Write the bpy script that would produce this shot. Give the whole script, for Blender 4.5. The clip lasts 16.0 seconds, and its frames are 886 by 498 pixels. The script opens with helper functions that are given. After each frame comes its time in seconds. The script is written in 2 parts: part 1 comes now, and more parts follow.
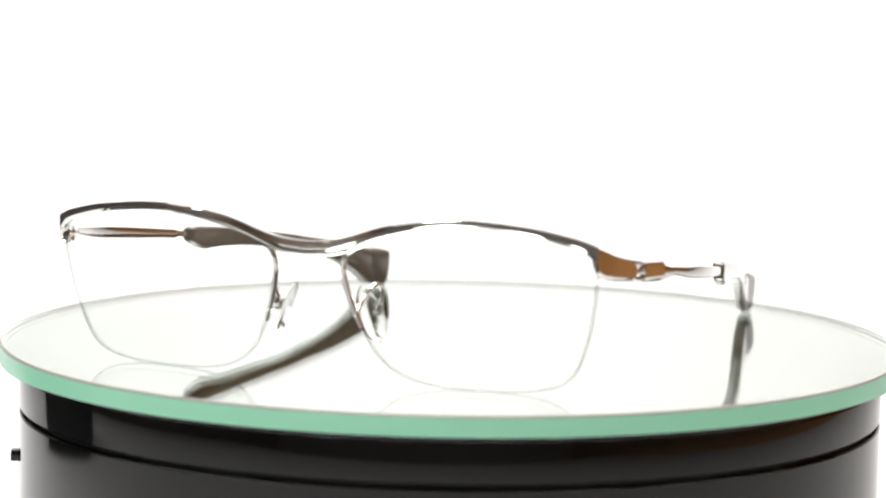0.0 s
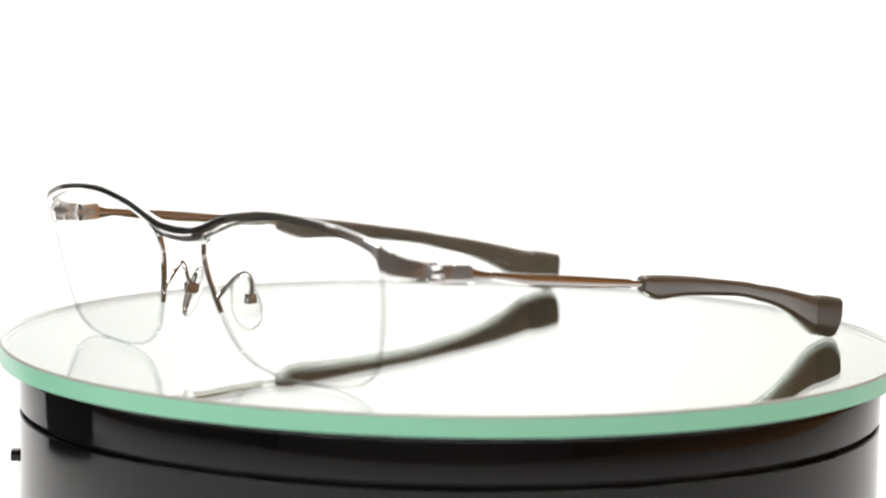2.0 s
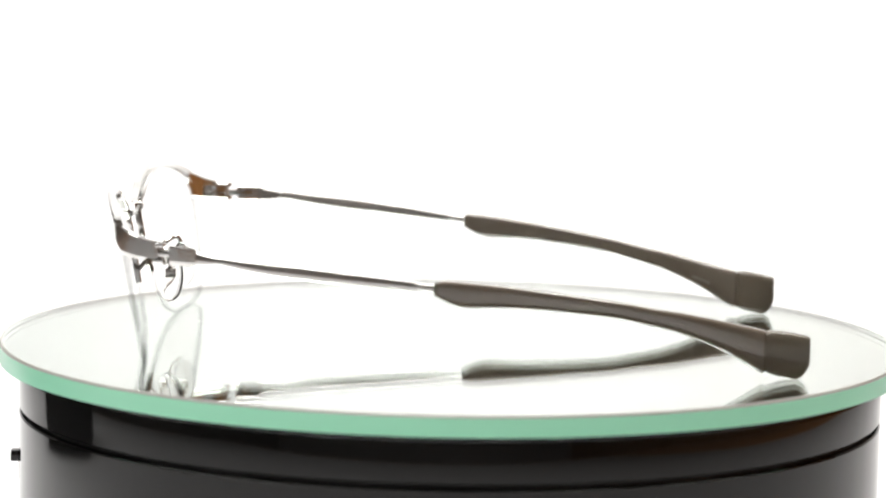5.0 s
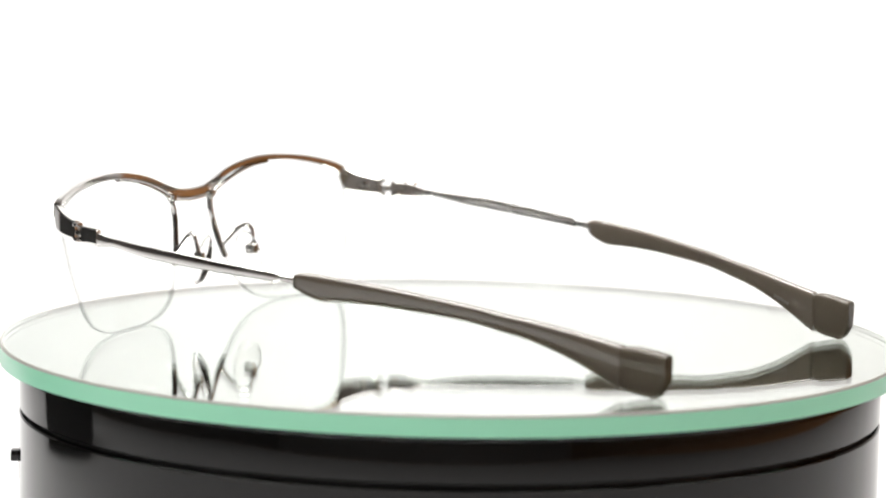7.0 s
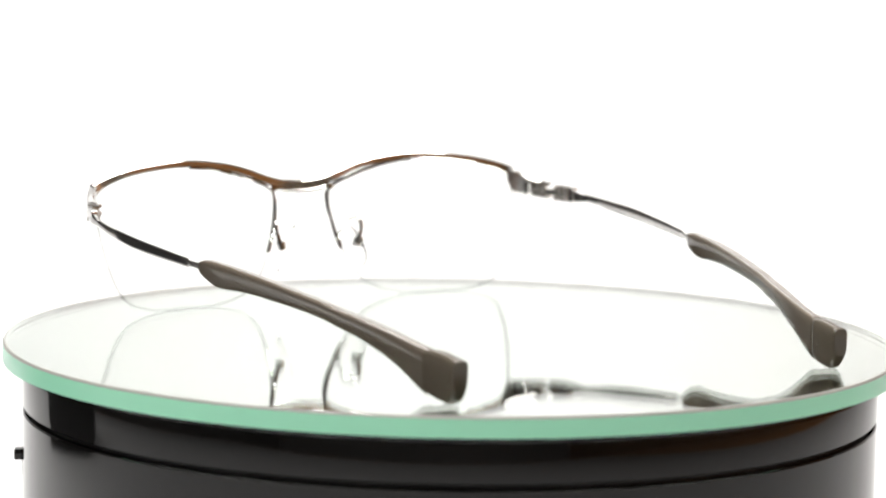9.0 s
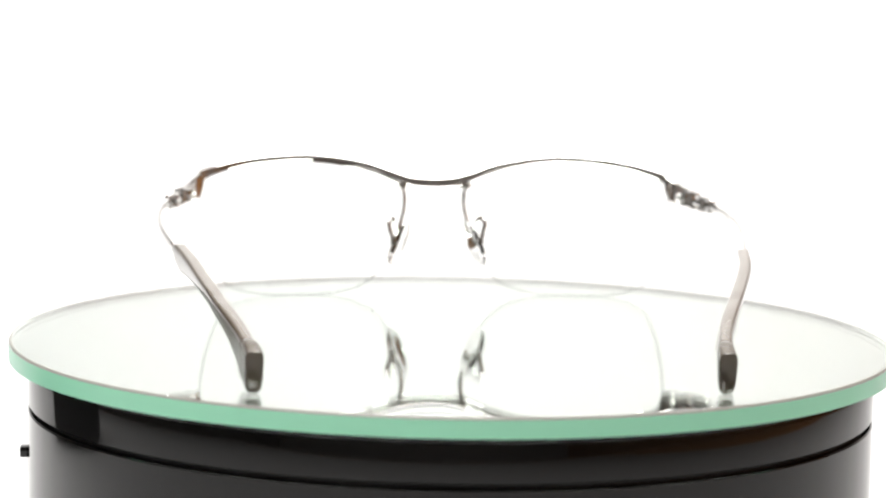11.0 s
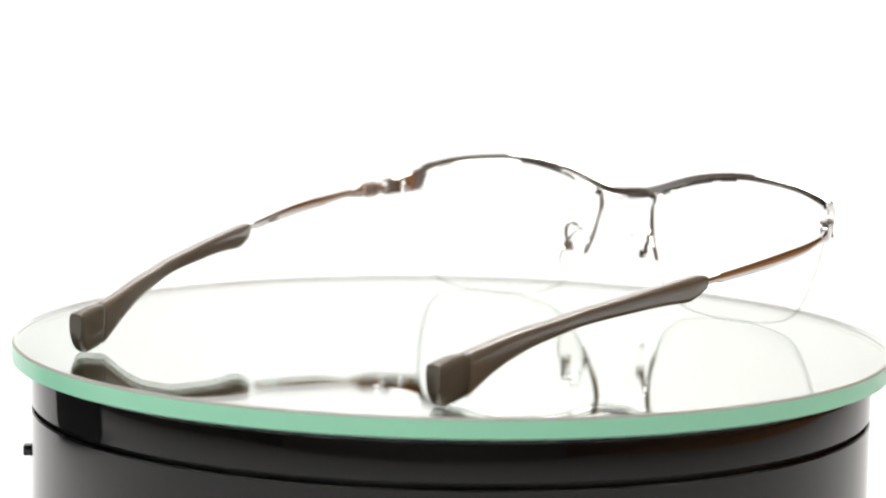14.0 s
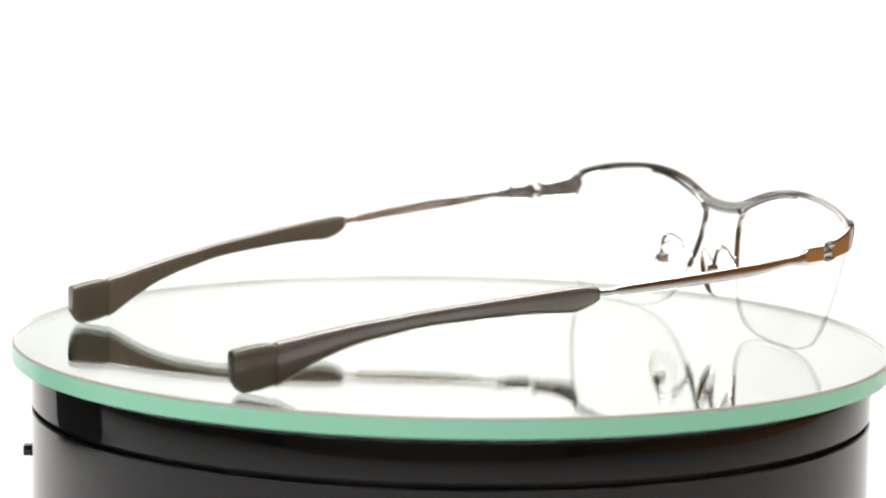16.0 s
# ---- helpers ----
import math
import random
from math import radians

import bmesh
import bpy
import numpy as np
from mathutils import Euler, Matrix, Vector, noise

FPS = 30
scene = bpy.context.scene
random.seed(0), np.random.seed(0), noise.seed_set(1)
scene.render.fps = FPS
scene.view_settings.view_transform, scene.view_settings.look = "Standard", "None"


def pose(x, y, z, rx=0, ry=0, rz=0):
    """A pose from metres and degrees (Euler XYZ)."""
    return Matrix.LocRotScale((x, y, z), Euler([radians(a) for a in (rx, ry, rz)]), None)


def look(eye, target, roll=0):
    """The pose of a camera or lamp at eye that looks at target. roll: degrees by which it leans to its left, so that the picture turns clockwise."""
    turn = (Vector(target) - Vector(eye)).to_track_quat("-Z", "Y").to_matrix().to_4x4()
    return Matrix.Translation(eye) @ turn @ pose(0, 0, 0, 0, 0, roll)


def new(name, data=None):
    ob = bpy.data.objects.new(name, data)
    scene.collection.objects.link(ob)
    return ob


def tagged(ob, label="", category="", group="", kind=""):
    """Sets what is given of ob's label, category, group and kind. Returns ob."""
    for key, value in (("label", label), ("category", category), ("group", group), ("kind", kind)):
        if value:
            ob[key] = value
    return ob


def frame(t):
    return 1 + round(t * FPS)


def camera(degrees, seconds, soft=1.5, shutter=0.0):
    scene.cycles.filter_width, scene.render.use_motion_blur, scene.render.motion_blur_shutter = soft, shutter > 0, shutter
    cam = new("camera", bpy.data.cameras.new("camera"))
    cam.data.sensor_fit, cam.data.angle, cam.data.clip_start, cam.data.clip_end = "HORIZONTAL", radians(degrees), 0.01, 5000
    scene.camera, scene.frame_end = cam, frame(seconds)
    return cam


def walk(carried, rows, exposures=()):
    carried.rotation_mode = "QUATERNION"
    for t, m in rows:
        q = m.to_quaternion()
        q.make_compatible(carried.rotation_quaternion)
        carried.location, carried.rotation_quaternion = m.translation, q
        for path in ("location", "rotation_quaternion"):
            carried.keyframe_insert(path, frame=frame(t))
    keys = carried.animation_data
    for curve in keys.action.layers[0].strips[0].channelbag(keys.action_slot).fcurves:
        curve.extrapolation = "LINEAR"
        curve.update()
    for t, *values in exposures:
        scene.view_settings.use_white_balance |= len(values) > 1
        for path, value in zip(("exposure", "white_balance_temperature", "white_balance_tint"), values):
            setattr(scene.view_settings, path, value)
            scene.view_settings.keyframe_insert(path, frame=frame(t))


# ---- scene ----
# ---- camera ----
cam = camera(17.79, 16.0, soft=2.0)
cam.data.dof.use_dof, cam.data.dof.focus_distance, cam.data.dof.aperture_fstop = True, 0.620, 17
EYE_A, AIM_A, ROLL_A = (0.0414, -0.6262, 0.0945), (-0.0007, -0.0200, 0.0222), 1.01
EYE_B, AIM_B, ROLL_B = (0.0491, -0.6406, 0.1040), (0.0008, -0.0400, 0.0253), 1.06


def between(s):
    mix = lambda a, b: tuple(p + (q - p) * s for p, q in zip(a, b))
    return look(mix(EYE_A, EYE_B), mix(AIM_A, AIM_B), ROLL_A + (ROLL_B - ROLL_A) * s)


# the camera draws back a little in two steps and then rests
walk(cam, [(t, between(s)) for t, s in
           ((0, 0), (4, 0), (8.2, 0), (8.4, 0.29), (9.2, 0.29), (9.8, 0.38), (10.6, 0.66), (11.3, 0.78), (11.6, 0.82), (12.0, 1), (14, 1), (16, 1))])

# ---- world and light ----
world = bpy.data.worlds.new("room_air")
scene.world = world
world.use_nodes = True
world.node_tree.nodes["Background"].inputs[0].default_value = (1.0, 0.97, 0.93, 1)
world.node_tree.nodes["Background"].inputs[1].default_value = 0.3


def softbox(name, place, aim, size_x, size_y, watts):
    lamp = bpy.data.lights.new(name, "AREA")
    lamp.shape, lamp.size, lamp.size_y, lamp.energy = "RECTANGLE", size_x, size_y, watts
    lamp.color = (1.0, 0.985, 0.965)
    ob = new(name, lamp)
    ob.matrix_world = look(place, aim)
    return ob


softbox("softbox_overhead", (0.0, 0.18, 0.95), (0.0, 0.16, 0.0), 0.9, 0.5, 20)
# unseen fill lamp, added to whiten the backdrop and its mirror image
softbox("backdrop_fill", (0.0, 0.10, 0.95), (0.0, 0.75, 0.15), 1.2, 0.3, 1.8)
# unseen fill lamp, added to brighten the metal and the paper in front
softbox("front_fill", (-0.25, -0.60, 1.15), (-0.05, -0.15, 0.0), 0.8, 0.5, 10)
scene.view_settings.exposure = -0.42


# ---- materials ----
def material(name, colour, rough=0.5, metal=0.0, grain=0.0, scale=400.0, bump=0.0, **extra):
    m = bpy.data.materials.new(name)
    m.use_nodes = True
    n, l = m.node_tree.nodes, m.node_tree.links
    b = n["Principled BSDF"]
    b.inputs["Base Color"].default_value = (*colour, 1)
    b.inputs["Roughness"].default_value = rough
    b.inputs["Metallic"].default_value = metal
    for key, value in extra.items():
        b.inputs[key.replace("_", " ")].default_value = value
    if grain or bump:
        co = n.new("ShaderNodeTexCoord")
        fine, wide = n.new("ShaderNodeTexNoise"), n.new("ShaderNodeTexNoise")
        fine.inputs["Scale"].default_value, wide.inputs["Scale"].default_value = scale, scale / 12
        fine.inputs["Detail"].default_value = 6
        for t in (fine, wide):
            l.new(co.outputs["Object"], t.inputs["Vector"])
        both = n.new("ShaderNodeMath")
        both.operation = "ADD"
        l.new(fine.outputs["Fac"], both.inputs[0])
        l.new(wide.outputs["Fac"], both.inputs[1])
        ramp = n.new("ShaderNodeMapRange")
        ramp.inputs["From Min"].default_value, ramp.inputs["From Max"].default_value = 0.6, 1.4
        ramp.inputs["To Min"].default_value, ramp.inputs["To Max"].default_value = 1 - grain, 1 + grain
        l.new(both.outputs[0], ramp.inputs["Value"])
        mul = n.new("ShaderNodeVectorMath")
        mul.operation = "SCALE"
        mul.inputs[0].default_value = colour
        l.new(ramp.outputs["Result"], mul.inputs["Scale"])
        l.new(mul.outputs[0], b.inputs["Base Color"])
        r = n.new("ShaderNodeMapRange")
        r.inputs["From Min"].default_value, r.inputs["From Max"].default_value = 0.6, 1.4
        r.inputs["To Min"].default_value, r.inputs["To Max"].default_value = rough * (1 - 2 * grain), min(1, rough * (1 + 2 * grain))
        l.new(both.outputs[0], r.inputs["Value"])
        l.new(r.outputs["Result"], b.inputs["Roughness"])
        if bump:
            bp = n.new("ShaderNodeBump")
            bp.inputs["Strength"].default_value, bp.inputs["Distance"].default_value = bump, 0.0002
            l.new(both.outputs[0], bp.inputs["Height"])
            l.new(bp.outputs[0], b.inputs["Normal"])
    return m


def clear_sheet(name, tint, gloss=1.0, least=0.008):
    """Thin clear plastic: lets light straight through, with a Fresnel gloss."""
    m = bpy.data.materials.new(name)
    m.use_nodes = True
    n, l = m.node_tree.nodes, m.node_tree.links
    n.clear()
    out, mix = n.new("ShaderNodeOutputMaterial"), n.new("ShaderNodeMixShader")
    glass, shine, face = n.new("ShaderNodeBsdfTransparent"), n.new("ShaderNodeBsdfGlossy"), n.new("ShaderNodeLayerWeight")
    glass.inputs["Color"].default_value = (*tint, 1)
    shine.inputs["Roughness"].default_value = 0.02
    shine.inputs["Color"].default_value = (gloss, gloss, gloss, 1)
    power, curve = n.new("ShaderNodeMath"), n.new("ShaderNodeMapRange")
    power.operation = "POWER"
    power.inputs[1].default_value = 4.0
    curve.inputs["To Min"].default_value, curve.inputs["To Max"].default_value = least, 0.25
    l.new(face.outputs["Facing"], power.inputs[0])
    l.new(power.outputs[0], curve.inputs["Value"])
    l.new(curve.outputs["Result"], mix.inputs[0])
    l.new(glass.outputs[0], mix.inputs[1])
    l.new(shine.outputs[0], mix.inputs[2])
    l.new(mix.outputs[0], out.inputs["Surface"])
    return m


def real_glass(name, tint, ior=1.5):
    m = bpy.data.materials.new(name)
    m.use_nodes = True
    n, l = m.node_tree.nodes, m.node_tree.links
    n.clear()
    out, g = n.new("ShaderNodeOutputMaterial"), n.new("ShaderNodeBsdfGlass")
    g.inputs["Color"].default_value = (*tint, 1)
    g.inputs["Roughness"].default_value = 0.0
    g.inputs["IOR"].default_value = ior
    l.new(g.outputs[0], out.inputs["Surface"])
    return m


CHROME = material("polished_titanium", (0.85, 0.84, 0.82), 0.06, 1.0, 0.03, 900, 0.02)
STEEL = material("satin_steel", (0.84, 0.83, 0.81), 0.2, 1.0, 0.05, 1200, 0.03)
SLEEVE = material("taupe_temple_plastic", (0.185, 0.152, 0.118), 0.1, 0.0, 0.02, 900, 0.0, Specular_IOR_Level=0.85, Coat_Weight=1.0)
TIPCAP = material("smoky_tip_plastic", (0.165, 0.138, 0.105), 0.06, 0.0, 0.03, 900, 0.0, Transmission_Weight=0.25)
ENGRAVED = material("engraved_marking", (0.30, 0.29, 0.28), 0.4, 0.6, 0.1, 900)
PRINT = material("pale_print", (0.27, 0.25, 0.23), 0.5, 0.0, 0.05, 900)
LENS = clear_sheet("demo_lens", (0.996, 0.998, 0.996), 0.9)
LENS_EDGE = clear_sheet("ground_lens_edge", (0.905, 0.908, 0.907), 1.0)
NYLON = clear_sheet("nylon_cord", (0.90, 0.903, 0.902), 1.0)
PAD = real_glass("clear_silicone", (0.99, 0.99, 0.985), 1.2)
GLASS = real_glass("float_glass", (0.965, 0.985, 0.972))
EDGE = material("green_glass_edge", (0.43, 0.96, 0.67), 0.25, 0.0, 0.004, 500, 0.0)
BEVEL = material("ground_bevel", (0.44, 0.44, 0.40), 0.35, 0.0, 0.05, 700, 0.02)
SILVER = material("mirror_silvering", (0.93, 0.95, 0.93), 0.0, 1.0)
BLACK = material("black_gloss_plastic", (0.007, 0.0065, 0.0065), 0.06, 0.0, 0.12, 500, 0.012, Specular_IOR_Level=0.42)
SEAM = material("seam_shadow_plastic", (0.008, 0.008, 0.008), 0.6, 0.0, 0.1, 600)
PAPER = material("white_backdrop_paper", (0.86, 0.86, 0.86), 0.85, 0.0, 0.01, 60, 0.05)
WOOD = material("brown_wood", (0.40, 0.18, 0.055), 0.45, 0.0, 0.25, 30, 0.1)
DARK = material("pale_wall_paint", (0.62, 0.60, 0.58), 0.8, 0.0, 0.08, 20, 0.1)
# for the unseen west wall, kept dark so gloss and metal reflect dark there
SHADE = material("dark_wall_paint", (0.20, 0.19, 0.18), 0.9, 0.0, 0.1, 20, 0.1)
FLOOR = material("dark_floor", (0.22, 0.18, 0.15), 0.6, 0.0, 0.15, 20, 0.1)


# ---- mesh helpers ----
def finish(bm, angle=35):
    bmesh.ops.recalc_face_normals(bm, faces=bm.faces)
    for f in bm.faces:
        f.smooth = True
    for e in bm.edges:
        e.smooth = not (len(e.link_faces) == 2 and e.calc_face_angle(0) > radians(angle))
    return bm


def part(name, bm, mat, parent=None, label=""):
    me = bpy.data.meshes.new(name)
    finish(bm).to_mesh(me)
    bm.free()
    me.materials.append(mat)
    ob = new(name, me)
    if parent:
        ob.parent = parent
    if label:
        ob["label"] = label
    return ob


def box(size, at=(0, 0, 0), bevel=0.0, turn=None):
    bm = bmesh.new()
    bmesh.ops.create_cube(bm, size=1.0, matrix=Matrix.Diagonal((*size, 1)))
    if bevel:
        bmesh.ops.bevel(bm, geom=bm.edges[:], offset=bevel, segments=2, profile=0.5, affect="EDGES")
    bmesh.ops.transform(bm, matrix=Matrix.Translation(at) @ (turn or Matrix()), verts=bm.verts)
    return bm


def lathe(profile, steps=160):
    """A closed ring of (radius, height) turned about z."""
    bm = bmesh.new()
    rings = [[bm.verts.new((r * math.cos(a), r * math.sin(a), z)) for r, z in profile]
             for a in (2 * math.pi * k / steps for k in range(steps))]
    n = len(profile)
    for k in range(steps):
        p, q = rings[k], rings[(k + 1) % steps]
        for i in range(n):
            j = (i + 1) % n
            bm.faces.new((p[i], q[i], q[j], p[j]))
    return bm


def disc(radius, z0, z1, steps=160):
    bm = bmesh.new()
    low = [bm.verts.new((radius * math.cos(a), radius * math.sin(a), z0)) for a in (2 * math.pi * k / steps for k in range(steps))]
    top = [bm.verts.new((v.co.x, v.co.y, z1)) for v in low]
    bm.faces.new(top)
    bm.faces.new(low[::-1])
    for k in range(steps):
        j = (k + 1) % steps
        bm.faces.new((low[k], low[j], top[j], top[k]))
    return bm


def loft(rings, closed_ends=True):
    """Skins rings of equally many points."""
    bm = bmesh.new()
    vs = [[bm.verts.new(p) for p in ring] for ring in rings]
    n = len(vs[0])
    for a, b in zip(vs, vs[1:]):
        for i in range(n):
            j = (i + 1) % n
            bm.faces.new((a[i], a[j], b[j], b[i]))
    if closed_ends:
        bm.faces.new(vs[0][::-1])
        bm.faces.new(vs[-1])
    return bm


def smooth_path(points, steps):
    """Catmull-Rom through points of any dimension, evenly in the index."""
    pts = [np.array(p, float) for p in points]
    pts = [2 * pts[0] - pts[1]] + pts + [2 * pts[-1] - pts[-2]]
    out = []
    for i in range(1, len(pts) - 2):
        a, b, c, d = pts[i - 1:i + 3]
        for k in range(steps):
            t = k / steps
            out.append(0.5 * (2 * b + (c - a) * t + (2 * a - 5 * b + 4 * c - d) * t * t + (3 * b - a - 3 * c + d) * t ** 3))
    out.append(pts[-2])
    return out


def tube(points, radius, sides=10, flat=1.0):
    """A wire along 3D points; flat widens it across."""
    rings = []
    pts = [Vector(p) for p in points]
    side = None
    for i, p in enumerate(pts):
        d = (pts[min(i + 1, len(pts) - 1)] - pts[max(i - 1, 0)]).normalized()
        if side is None:
            side = d.cross(Vector((0, 1, 0)))
            if side.length < 0.1:
                side = d.cross(Vector((1, 0, 0)))
        side = (side - d * side.dot(d)).normalized()
        up = d.cross(side)
        rings.append([p + radius * (math.cos(a) * side + flat * math.sin(a) * up) for a in (2 * math.pi * k / sides for k in range(sides))])
    return loft(rings)


# ---- the surroundings ----
def sweep_paper():
    """One sheet of paper: lies on the table and curves up behind."""
    line = [(-0.62, -0.0605), (0.45, -0.0605)]
    line += [(0.45 + 0.3 * math.sin(a), 0.2395 - 0.3 * math.cos(a)) for a in (radians(9 * k) for k in range(1, 11))]
    line += [(0.75, 1.1)]
    bm = bmesh.new()
    rows = [[bm.verts.new((x, y, z)) for x in (-0.76, 0.58)] for y, z in line]
    for a, b in zip(rows, rows[1:]):
        bm.faces.new((a[0], a[1], b[1], b[0]))
    ob = part("backdrop", bm, PAPER)
    ob.modifiers.new("thickness", "SOLIDIFY").thickness = 0.0004
    return tagged(ob, "seamless white paper backdrop sweeping up behind the turntable", "backdrop", kind="structure")


sweep_paper()
tagged(part("table_top", box((2.0, 1.66, 0.03), (0.2, 0.17, -0.0765), 0.003), WOOD), "brown wooden table top under the paper sheet", "table", kind="structure")
for name, size, at, mat in (
        ("wall_north", (4.2, 0.1, 2.6), (0, 1.65, 0.5), PAPER), ("wall_south", (4.2, 0.1, 2.6), (0, -2.35, 0.5), DARK),
        ("wall_east", (0.1, 4.1, 2.6), (1.6, -0.35, 0.5), WOOD), ("wall_west", (0.1, 4.1, 2.6), (-1.9, -0.35, 0.5), SHADE),
        ("floor", (4.2, 4.1, 0.1), (0, -0.35, -0.85), FLOOR)):
    tagged(part(name, box(size, at), mat), "plain matt " + name.split("_")[0] + " of the room round the table", name.split("_")[0], kind="structure")
tagged(part("ceiling", box((4.2, 4.1, 0.1), (0, -0.35, 1.85)), DARK), "plain pale ceiling of the room", "ceiling", kind="structure")


def black_case():
    """Shows as a dark patch in the turntable's gloss."""
    case = tagged(new("equipment_case"), "small matt black case standing on the white paper beside the turntable", "case")
    case.matrix_world = pose(-0.300, 0.036, -0.0605, 0, 0, 74)
    part("body", box((0.115, 0.07, 0.11), (0, 0, 0.055), 0.012), SEAM, case)
    part("lid", box((0.119, 0.074, 0.03), (0, 0, 0.1255), 0.012), SEAM, case)


black_case()

# ---- turntable ----
R_DISC, T_DISC, R_BODY = 0.1, 0.00444, 0.0957


def turntable():
    base = tagged(new("turntable"), "glossy black plastic display turntable standing on white paper", "turntable")
    base.location = (0, 0, -0.060)
    up = lambda prof: [(r, z + 0.060) for r, z in prof]
    r = R_BODY
    part("platter", lathe(up([(0.02, -0.0046), (r - 0.0016, -0.0046), (r - 0.0008, -0.0049), (r - 0.0002, -0.0056), (r, -0.0066), (r, -0.0140), (r - 0.0003, -0.0143), (0.02, -0.0143)])), BLACK, base)
    part("seam", lathe(up([(0.02, -0.0143), (r - 0.0016, -0.0143), (r - 0.0016, -0.0154), (0.02, -0.0154)])), SEAM, base, "dark recessed gap")
    part("body", lathe(up([(0.02, -0.0154), (r - 0.0003, -0.0154), (r, -0.0157), (r, -0.058), (r - 0.002, -0.060), (0.02, -0.060)])), BLACK, base)
    a = radians(189.6)
    turn = Matrix.Rotation(a, 4, "Z")
    sw = part("switch", box((0.0026, 0.004, 0.0024), turn @ Vector((r + 0.0006, 0, 0.060 - 0.0266)), 0.0003, turn), BLACK, base, "small black slide switch")
    part("switch_plate", box((0.0012, 0.006, 0.0062), turn @ Vector((r - 0.0005, 0, 0.060 - 0.0285)), 0.0003, turn), BLACK, base)
    return base


def mirror_disc():
    d = tagged(new("mirror_disc"), "round back-silvered mirror glass plate with green polished edge", "mirror")
    d.location = (0, 0, -T_DISC)
    part("glass_plate", disc(R_DISC - 0.0004, 0.0, T_DISC), GLASS, d)
    part("silvering", disc(R_DISC - 0.0009, 0.00010, 0.00016), SILVER, d, "mirror coating on the underside")
    part("glass_edge", lathe([(R_DISC - 0.0003, 0.0002), (R_DISC, 0.0002), (R_DISC, T_DISC - 0.0005), (R_DISC - 0.0003, T_DISC - 0.0005)]), EDGE, d, "polished green glass edge")
    part("bevel", lathe([(R_DISC - 0.0003, T_DISC - 0.0005), (R_DISC, T_DISC - 0.0005), (R_DISC - 0.0003, T_DISC + 0.00002), (R_DISC - 0.0007, T_DISC + 0.00002)]), BEVEL, d, "ground grey bevel")
    return d


turntable()
plate = mirror_disc()

# ---- eyeglasses ----
MID = 0.0       # the bridge's middle, mm across
AXIS = 2.2      # the turning axis, mm across


def P(u, v, z):
    return Vector(((u - AXIS) / 1000, v / 1000, z * 1.024 / 1000))


def bow(s, z=29.0):
    """How far back the front lies, s mm from its middle at height z: it curves back to the sides and leans forward at the top."""
    return -72.0 + 0.0018 * s * s - 0.2 * (z - 20)


BROW = [  # s, top, bottom, depth
    (0, 28.2, 26.2, 1.9), (5.5, 28.6, 26.7, 1.9), (10, 29.8, 28.0, 1.8), (15, 31.5, 29.9, 1.7), (20, 32.7, 31.2, 1.7), (27, 33.7, 32.3, 1.7),
    (33, 34.0, 32.6, 1.7), (40, 33.7, 32.3, 1.7), (48, 32.8, 31.3, 1.6), (54, 31.6, 29.8, 1.6), (57.5, 30.6, 28.4, 1.6), (59.4, 29.8, 26.3, 1.6)]
ENDPIECE = [  # across from the middle, v, top, bottom
    (59.2, -67.3, 29.8, 26.2), (60.0, -66.3, 29.3, 23.9), (61.3, -64.5, 28.5, 23.3), (62.6, -62.1, 27.6, 23.0), (63.8, -59.6, 27.0, 22.8), (64.4, -57.9, 26.8, 22.7)]
TEMPLE_U = {1: ([-60, -54, -50, -40, -25, -10, 2, 20, 30, 44, 58, 64, 84], [63.4, 66.2, 67.5, 69.3, 69.3, 67.0, 64.6, 61.3, 59.6, 56.7, 53.2, 51.8, 49.8]),
            -1: ([-60, -54, -50, -40, -25, -10, 3, 12, 20, 35, 50, 60, 66, 84], [-63.4, -66.2, -67.5, -69.4, -69.4, -67.4, -65.0, -64.0, -62.3, -58.0, -53.3, -50.2, -49.0, -47.4])}


def back(g, v):
    """The two temples do not sit quite alike along their length."""
    return v + float(np.interp(v, [-60, 0, 76], [-1.4, -0.7, -0.2])) if g > 0 else v + float(np.interp(v, [-60, 0, 76], [-1.0, 2.4, 0.6]))


TEMPLE = [  # v, top, bottom, thickness
    (-49.5, 25.5, 22.4, 1.3), (-48.4, 25.3, 22.4, 1.3), (-46.6, 24.8, 22.5, 1.2), (-45.2, 24.5, 22.6, 1.1), (-43.7, 24.4, 22.7, 1.1), (-36, 23.6, 21.3, 1.0), (-29, 23.0, 20.5, 0.9), (-17, 21.6, 19.3, 0.9),
    (-9, 20.6, 18.6, 0.9), (-5.6, 20.2, 18.2, 0.9), (-4.4, 19.8, 18.5, 1.0), (-2.6, 19.6, 18.2, 1.1), (1.0, 19.5, 17.8, 1.0)]
HINGE_PLATE = [(-54.2, 26.1, 22.3, 1.5), (-52, 26.05, 22.25, 1.5), (-50, 25.95, 22.2, 1.5), (-48.9, 25.9, 22.2, 1.5), (-48.6, 25.7, 22.35, 1.45)]
SLEEVE_ROWS = [  # v, top, bottom, thickness
    (-0.6, 20.05, 17.0, 2.4), (-0.2, 20.3, 16.6, 2.7), (0.6, 20.4, 16.2, 2.8), (2.4, 20.35, 15.4, 2.9), (5.0, 20.1, 14.8, 2.9), (9, 19.7, 14.8, 2.9), (14, 19.1, 14.7, 3.0), (20, 18.3, 14.3, 3.0), (31, 16.7, 13.2, 3.0),
    (37, 15.8, 12.3, 3.0), (42, 14.8, 11.1, 3.1), (48, 13.8, 9.6, 3.2), (54, 12.6, 7.4, 3.2), (59, 11.5, 5.0, 3.2), (64.5, 10.3, 1.8, 3.2), (66.0, 9.95, 1.1, 3.2)]
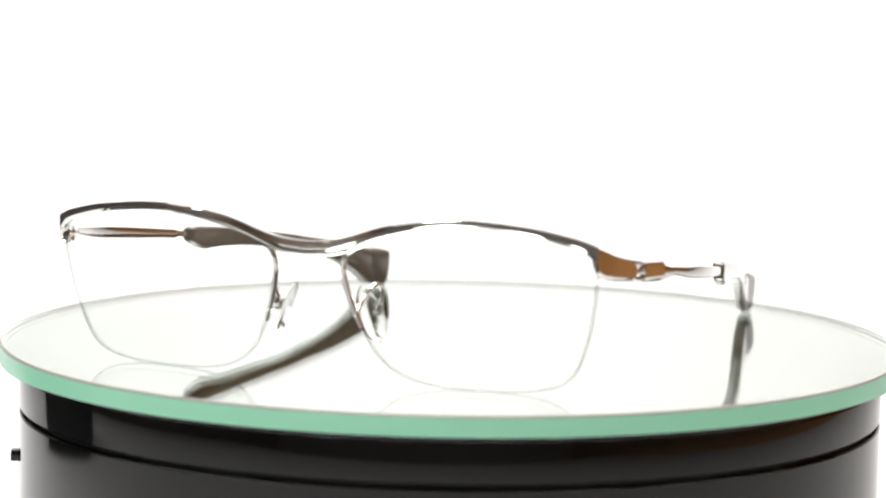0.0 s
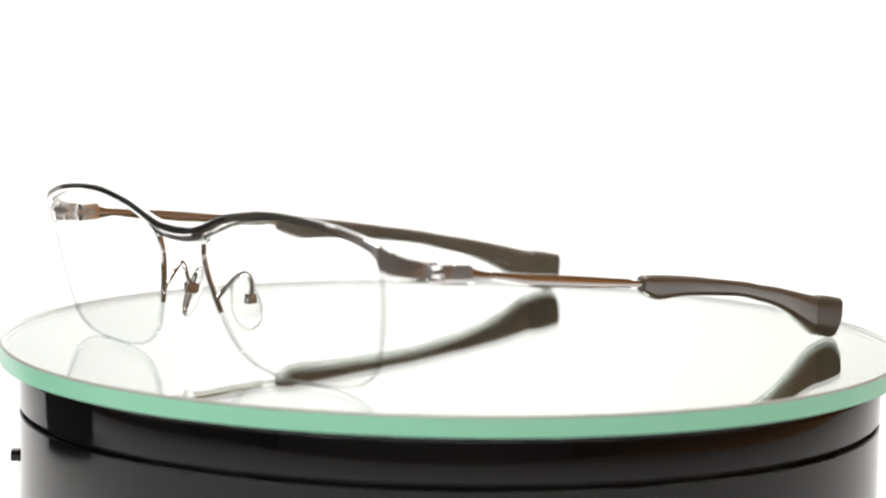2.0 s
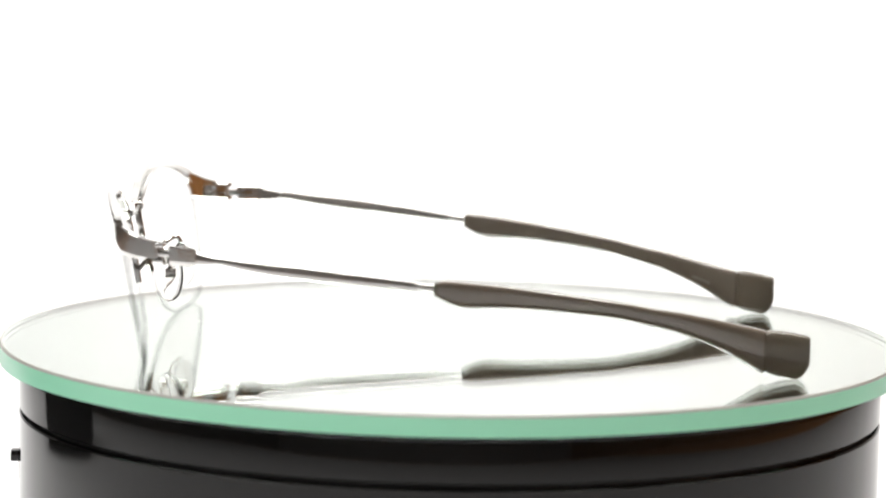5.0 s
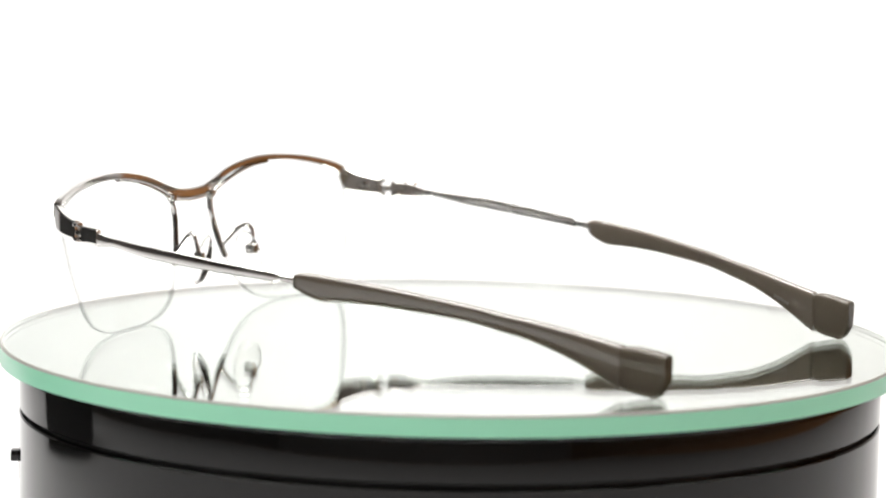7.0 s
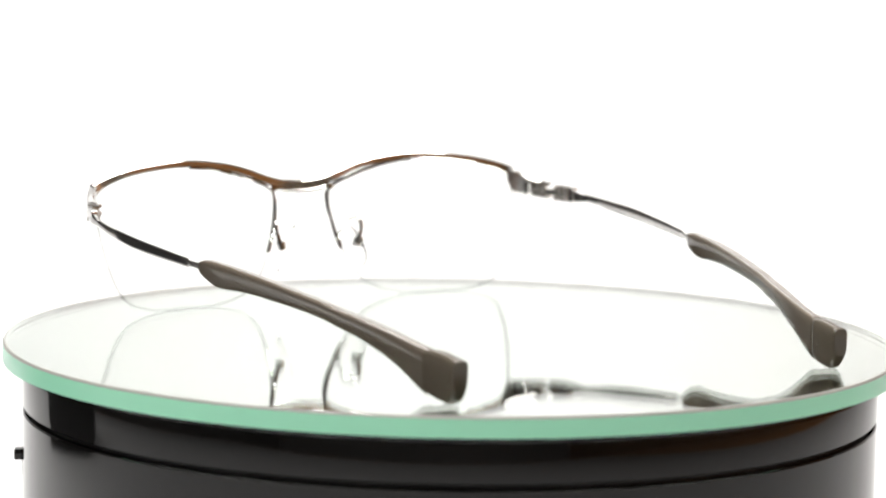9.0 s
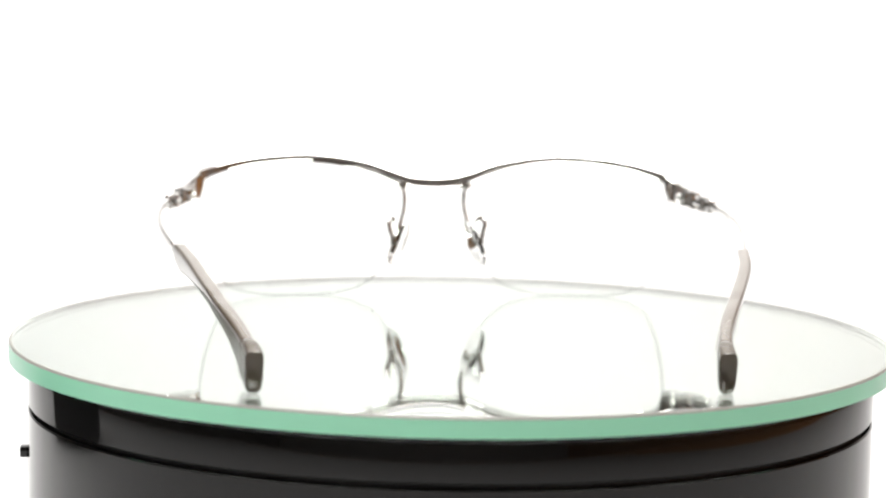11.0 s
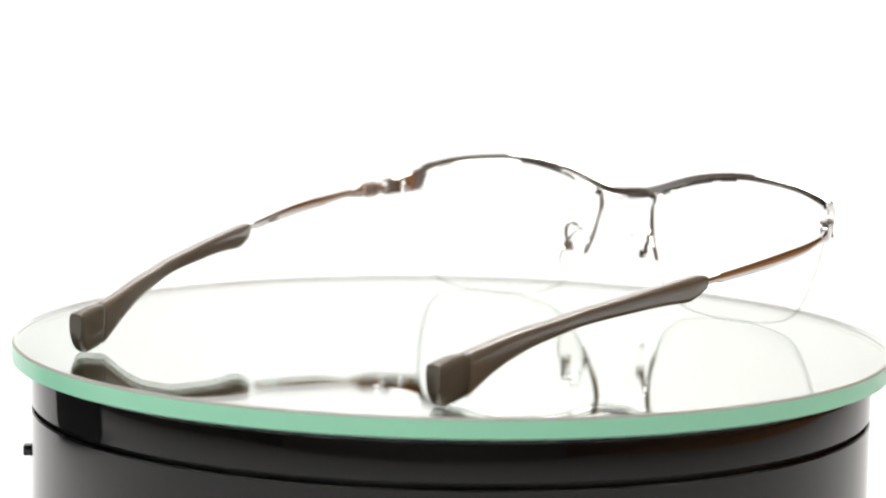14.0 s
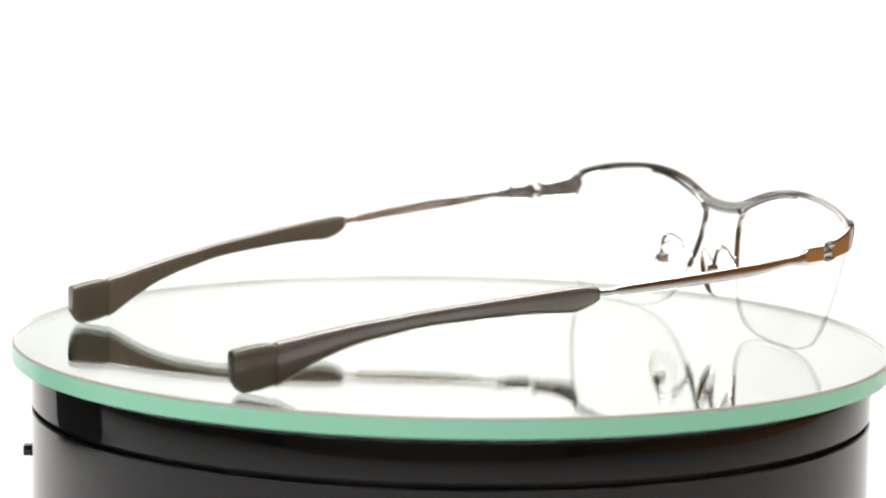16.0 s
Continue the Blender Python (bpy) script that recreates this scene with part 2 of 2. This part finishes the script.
COLLAR_ROWS = [(-1.25, 19.7, 17.6, 1.7), (-1.1, 20.0, 17.2, 2.2), (-0.8, 20.1, 17.0, 2.4), (-0.45, 20.1, 16.95, 2.45)]
CAP_ROWS = [
    (66.0, 9.9, 1.4, 3.2), (66.5, 9.6, 1.5, 3.1), (67.3, 9.85, 1.1, 3.5), (69.0, 9.8, 0.6, 3.7), (71.2, 9.5, 0.2, 3.8), (72.8, 9.2, 0.0, 3.8),
    (73.9, 9.0, 0.4, 3.8), (74.7, 8.85, 1.3, 3.7), (75.2, 8.7, 2.2, 3.6), (75.5, 8.5, 2.8, 3.4)]
OUTLINE = [  # the lens, s and z, from the nose down and round
    (7.6, 25.2), (7.7, 21.5), (8.4, 18), (9.5, 14.5), (10.9, 11), (13.2, 6.6), (17.0, 3.1), (22, 1.2), (28, 0.3), (34, 0.0), (41, 0.2), (47.5, 1.1), (51.6, 2.7), (54.2, 5.5), (56.6, 11.5), (58.0, 17.5), (58.7, 23),
    (58.3, 27.2), (54.5, 29.9), (48, 31.5), (40, 32.5), (33, 32.8), (27, 32.5), (20, 31.4), (15, 30.1), (10.4, 28.0)]


def faceted_ring(front, back, top, bottom, low=0.34):
    """A flat-faced bar: narrow edge on top, a broad bevel below its front, supporting loops beside each edge."""
    (fu, fv), (bu, bv) = front, back
    ln = math.hypot(bu - fu, bv - fv)
    h = top - bottom
    c, d = min(0.26, 0.15 * h), min(0.26, 0.18 * ln) / ln
    w, e = min(0.9, low * h), min(0.5, 0.36 * ln) / ln
    k = 0.06
    ring = []
    for x, z in ((0, bottom + w), (0, bottom + w + k), (0, top - c - k), (0, top - c), (d, top), (d + k, top), (1 - d - k, top), (1 - d, top),
                 (1, top - c), (1, top - c - k), (1, bottom + c + k), (1, bottom + c), (1 - d, bottom), (1 - d - k, bottom), (e + k, bottom), (e, bottom)):
        ring.append(P(fu + (bu - fu) * x, fv + (bv - fv) * x, z))
    return ring


def pillow_ring(front, back, top, bottom):
    """A cushion-shaped section: rounded outside, flatter inside."""
    (fu, fv), (bu, bv) = front, back
    mid, h = (top + bottom) / 2, (top - bottom) / 2
    ring = []
    for k in range(28):
        a = 2 * math.pi * k / 28
        cx, cz = math.cos(a), math.sin(a)
        x = 0.5 + 0.5 * math.copysign(abs(cx) ** (0.62 if cx < 0 else 0.5), cx)
        ring.append(P(fu + (bu - fu) * x, fv + (bv - fv) * x, mid + h * math.copysign(abs(cz) ** 0.62, cz)))
    return ring


def brow_bar():
    half = smooth_path(BROW, 5)
    rows = [(-s, a, b, d) for s, a, b, d in reversed(half)] + [tuple(r) for r in half[1:]]
    rings = []
    for s, a, b, d in rows:
        v = bow(s, (a + b) / 2)
        nx, ny = -0.0036 * s, 1.0
        ln = math.hypot(nx, ny)
        u = MID + s
        rings.append(faceted_ring((u, v), (u + nx / ln * d, v + ny / ln * d), a + 0.05, b - 0.15))
    return loft(rings)


def endpiece(g):
    rows = smooth_path(ENDPIECE, 4)
    rings = []
    for i, (s, v, a, b) in enumerate(rows):
        n = rows[min(i + 1, len(rows) - 1)] - rows[max(i - 1, 0)]
        ln = math.hypot(n[0], n[1])
        iu, iv = -n[1] / ln, n[0] / ln
        rings.append(faceted_ring((MID + g * s, v), (MID + g * (s + iu * 1.6), v + iv * 1.6), a, b, 0.16))
    return loft(rings)


def cushion(power=0.5, steps=36):
    """A rounded oblong, a little fuller above its middle."""
    ring = []
    for k in range(steps):
        a = 2 * math.pi * k / steps
        x, z = math.cos(a), math.sin(a)
        x, z = math.copysign(abs(x) ** power, x), math.copysign(abs(z) ** power, z)
        ring.append((0.5 * x * (1.0 + 0.10 * z), z))
    return ring


SECTION = cushion()


def temple_bar(g, rows, section):
    us = TEMPLE_U[g]
    rings = []
    for v, a, b, d in smooth_path(rows, 4):
        v = back(g, v)
        u = sum(float(np.interp(v + k, *us)) for k in range(-6, 7, 2)) / 7 if v > -44 else float(np.interp(v, *us))
        if section == "sleeve":
            mid, h = (a + b) / 2, (a - b) / 2
            rings.append([P(u - g * d * 0.35 + g * d * x, v, mid + h * z) for x, z in SECTION])
        else:
            rings.append((faceted_ring if section == "flat" else pillow_ring)((u, v), (u - g * d, v), a, b))
    return loft(rings)


def lens_points():
    return [(s, z) for s, z in smooth_path(OUTLINE + OUTLINE[:1], 4)[:-1]]


def lens_body(g):
    """A curved sheet 1.5 mm thick, filled in rings towards its middle."""
    rim = lens_points()
    cs, cz = 33.5, 16.5
    bm = bmesh.new()
    layers = []
    for back in (0.0, 1.5):
        rings = []
        for k in (1.0, 0.85, 0.65, 0.4, 0.15):
            ring = []
            for s, z in rim:
                ss, zz = cs + (s - cs) * k, cz + (z - cz) * k
                v = bow(ss, zz) + 0.25 + 0.0012 * (zz - cz) ** 2 + back
                ring.append(bm.verts.new(P(MID + g * ss, v, zz)))
            rings.append(ring)
        layers.append(rings)
        n = len(rim)
        for a, b in zip(rings, rings[1:]):
            for i in range(n):
                j = (i + 1) % n
                bm.faces.new((a[i], a[j], b[j], b[i]))
        bm.faces.new(rings[-1])
    a, b = layers[0][0], layers[1][0]
    for i in range(len(rim)):
        j = (i + 1) % len(rim)
        bm.faces.new((a[i], a[j], b[j], b[i]))
    return bm


def rim_place(g, s, z, back=0.75):
    return P(MID + g * s, bow(s, z) + 0.25 + 0.0012 * (z - 16.5) ** 2 + back, z)


def eyeglasses():
    e = tagged(new("eyeglasses"), "half-rim silver titanium eyeglasses with taupe temple sleeves resting on the mirror", "eyeglasses")
    part("brow_bar", brow_bar(), CHROME, e, "polished silver brow bar")
    low = smooth_path([(-8.6, 26.8), (-6, 26.2), (-3, 25.8), (0, 25.7), (3, 25.8), (6, 26.2), (8.6, 26.8)], 3)
    part("bridge", tube([P(MID + s, bow(s, z) + 1.1, z) for s, z in low], 0.00055, 10, 1.3), STEEL, e)
    for g in (1, -1):
        part("endpiece", endpiece(g), CHROME, e)
        lens = part("lens", lens_body(g), LENS, e, "clear demo lens")
        lens.visible_shadow = False
        rim = lens_points()
        band = bmesh.new()
        loops = [[band.verts.new(P(MID + g * s_, bow(s_, z_) + 0.25 + 0.0012 * (z_ - 16.5) ** 2 + b_, z_)) for s_, z_ in
                  [(33.5 + (s0 - 33.5) * k_, 16.5 + (z0 - 16.5) * k_) for s0, z0 in rim]] for b_, k_ in ((0.05, 1.001), (0.5, 1.003), (1.0, 1.003), (1.45, 1.001), (1.45, 0.992), (0.05, 0.992))]
        for la, lb in zip(loops, loops[1:] + loops[:1]):
            for q in range(len(rim)):
                band.faces.new((la[q], la[(q + 1) % len(rim)], lb[(q + 1) % len(rim)], lb[q]))
        part("lens_edge", band, LENS_EDGE, lens, "pale ground lens edge")
        wire = smooth_path([(31, 32.6), (26, 32.1), (20, 30.9), (15, 29.4), (11, 27.8), (8.6, 26.4), (7.6, 24.4), (7.5, 21.5), (8.2, 18), (9.3, 14.5), (10.5, 11.6)], 4)
        part("inner_rim", tube([rim_place(g, s, z - 0.2 * min(1, max(0, (s - 8) / 6)), 0.75 + 0.6 * min(1, max(0, (s - 8) / 6)) if z > 20 else 0.75) for s, z in wire], 0.00050, 8, 1.5), CHROME, e)
        part("solder_joint", box((0.0022, 0.0017, 0.0016), P(MID + g * 8.0, bow(8, 26) + 1.7, 26.5), 0.0006), CHROME, e)
        cord = [p for p in smooth_path(OUTLINE[4:18], 5)]
        part("nylon_cord", tube([rim_place(g, 33.5 + (s - 33.5) * 1.006, max(0.25, 16.5 + (z - 16.5) * 1.006)) for s, z in cord], 0.00024, 8), NYLON, e, "clear nylon cord round the lens")
        # nose pad and its arm
        arm = smooth_path([(10.4, -70.0, 13.6), (10.9, -67.6, 16.4), (11.6, -65.3, 18.6), (12.5, -63.6, 19.3), (13.0, -62.6, 18.3), (12.8, -62.2, 16.6), (12.3, -62.0, 15.0)], 5)
        part("pad_arm", tube([P(MID + g * (u - 1), v, z) for u, v, z in arm], 0.00050, 10), CHROME, e)
        rings = []
        tilt = Matrix.Rotation(g * radians(-22), 3, "Y") @ Matrix.Rotation(g * radians(-28), 3, "Z")
        mid = P(MID + g * 9.4, -62.0, 13.2)
        for k in range(9):
            w = -1 + 2 * k / 8
            q = math.sqrt(max(0.02, 1 - w * w))
            ring = []
            for i in range(20):
                a = 2 * math.pi * i / 20
                zz = math.sin(a)
                ring.append(mid + tilt @ Vector((w * 0.0011, (0.0031 - 0.0007 * zz) * q ** 0.6 * math.cos(a), 0.0060 * q ** 0.6 * zz)))
            rings.append(ring)
        pad = part("nose_pad", loft(rings), PAD, e, "clear silicone nose pad")
        part("pad_box", box((0.0016, 0.0024, 0.0022), P(MID + g * 10.9, -61.9, 14.0), 0.0003), STEEL, pad, "small metal pad mount")
        # hinge, temple, sleeve
        us = lambda v: float(np.interp(v, *TEMPLE_U[g]))
        turn = Matrix.Rotation(-g * radians(24), 4, "Z")
        part("hinge_block", box((0.0018, 0.0048, 0.0030), P(us(-59.2) - g * 2.2, -60.2, 24.8), 0.0003, turn), STEEL, e)
        part("hinge_knuckle", box((0.0013, 0.0042, 0.0013), P(us(-56.8) - g * 0.8, -56.8, 24.5), 0.0003, turn), STEEL, e)
        for z in (26.2, 23.1):
            part("prong", box((0.0015, 0.0020, 0.0009), P(us(-57.2) - g * 0.55, -57.4, z), 0.0002, turn), CHROME, e)
        t = part("temple", temple_bar(g, TEMPLE, "pillow"), CHROME, e, "slim polished silver temple bar")
        part("hinge_plate", temple_bar(g, HINGE_PLATE, "flat"), CHROME, t, "flat polished plate at the temple's hinge end")
        part("temple_sleeve", temple_bar(g, SLEEVE_ROWS, "sleeve"), SLEEVE, t, "glossy taupe plastic sleeve")
        part("sleeve_collar", temple_bar(g, COLLAR_ROWS, "sleeve"), TIPCAP, t, "dark glossy collar")
        part("tip_cap", temple_bar(g, CAP_ROWS, "sleeve"), TIPCAP, t, "smoky translucent flared tip")
        part("hinge_pin", tube([P(us(-53) - g * 1.7, -53.4, 25.4), P(us(-53) - g * 1.7, -53.4, 22.8)], 0.0008, 10), STEEL, t)
        # hinge fittings on the inner side
        part("hinge_tongue", box((0.0010, 0.0075, 0.0012), P(us(-54.5) - g * 1.9, -54.8, 24.3), 0.0002, Matrix.Rotation(-g * radians(17), 4, "Z")), STEEL, e)
        for dz in (-0.8, 0.8):
            part("hinge_screw", tube([P(us(-59.2) - g * 2.6, -60.0, 24.8 + dz), P(us(-59.2) - g * 3.6, -60.3, 24.8 + dz)], 0.00055, 10), STEEL, e)
        part("hinge_barrel", tube([P(us(-57.2) - g * 1.6, -57.6, 26.0), P(us(-57.2) - g * 1.6, -57.6, 23.2)], 0.0007, 12), STEEL, e)
        # markings too small to read
        if g > 0:
            for k in range(8):
                v = -12.6 - 0.52 * k
                x = sum(us(v + w) for w in range(-6, 7, 2)) / 7
                part("marking", box((0.00004, 0.00034, 0.00075), P(x - 0.93, v, 19.75 - 0.07 * (v + 14.5))), ENGRAVED, t, "tiny engraved mark")
        else:
            for k in range(6):
                v = 57.0 + 0.7 * k
                x = sum(us(v + w) for w in range(-6, 7, 2)) / 7
                part("marking", box((0.00006, 0.0004, 0.0007), P(x + 3.05 + 0.02 * k, v, 8.2 - 0.25 * k), 0, Matrix.Rotation(radians(-22), 4, "X")), PRINT, t, "tiny pale printed mark")
    return e


glasses = eyeglasses()


# ---- what moves ----
def turned(t):
    return -(13.7138 * t - 0.0156 * (t - 8) ** 2 + 0.2473 * ((t - 8) / 8) ** 3)


def motions():
    times = [0.5 * k for k in range(33)]
    walk(glasses, [(t, pose(0, 0, 0, 0, 0, -19.2 + turned(t))) for t in times])
    walk(plate, [(t, pose(0, 0, -T_DISC, 0, 0, turned(t))) for t in times])


motions()
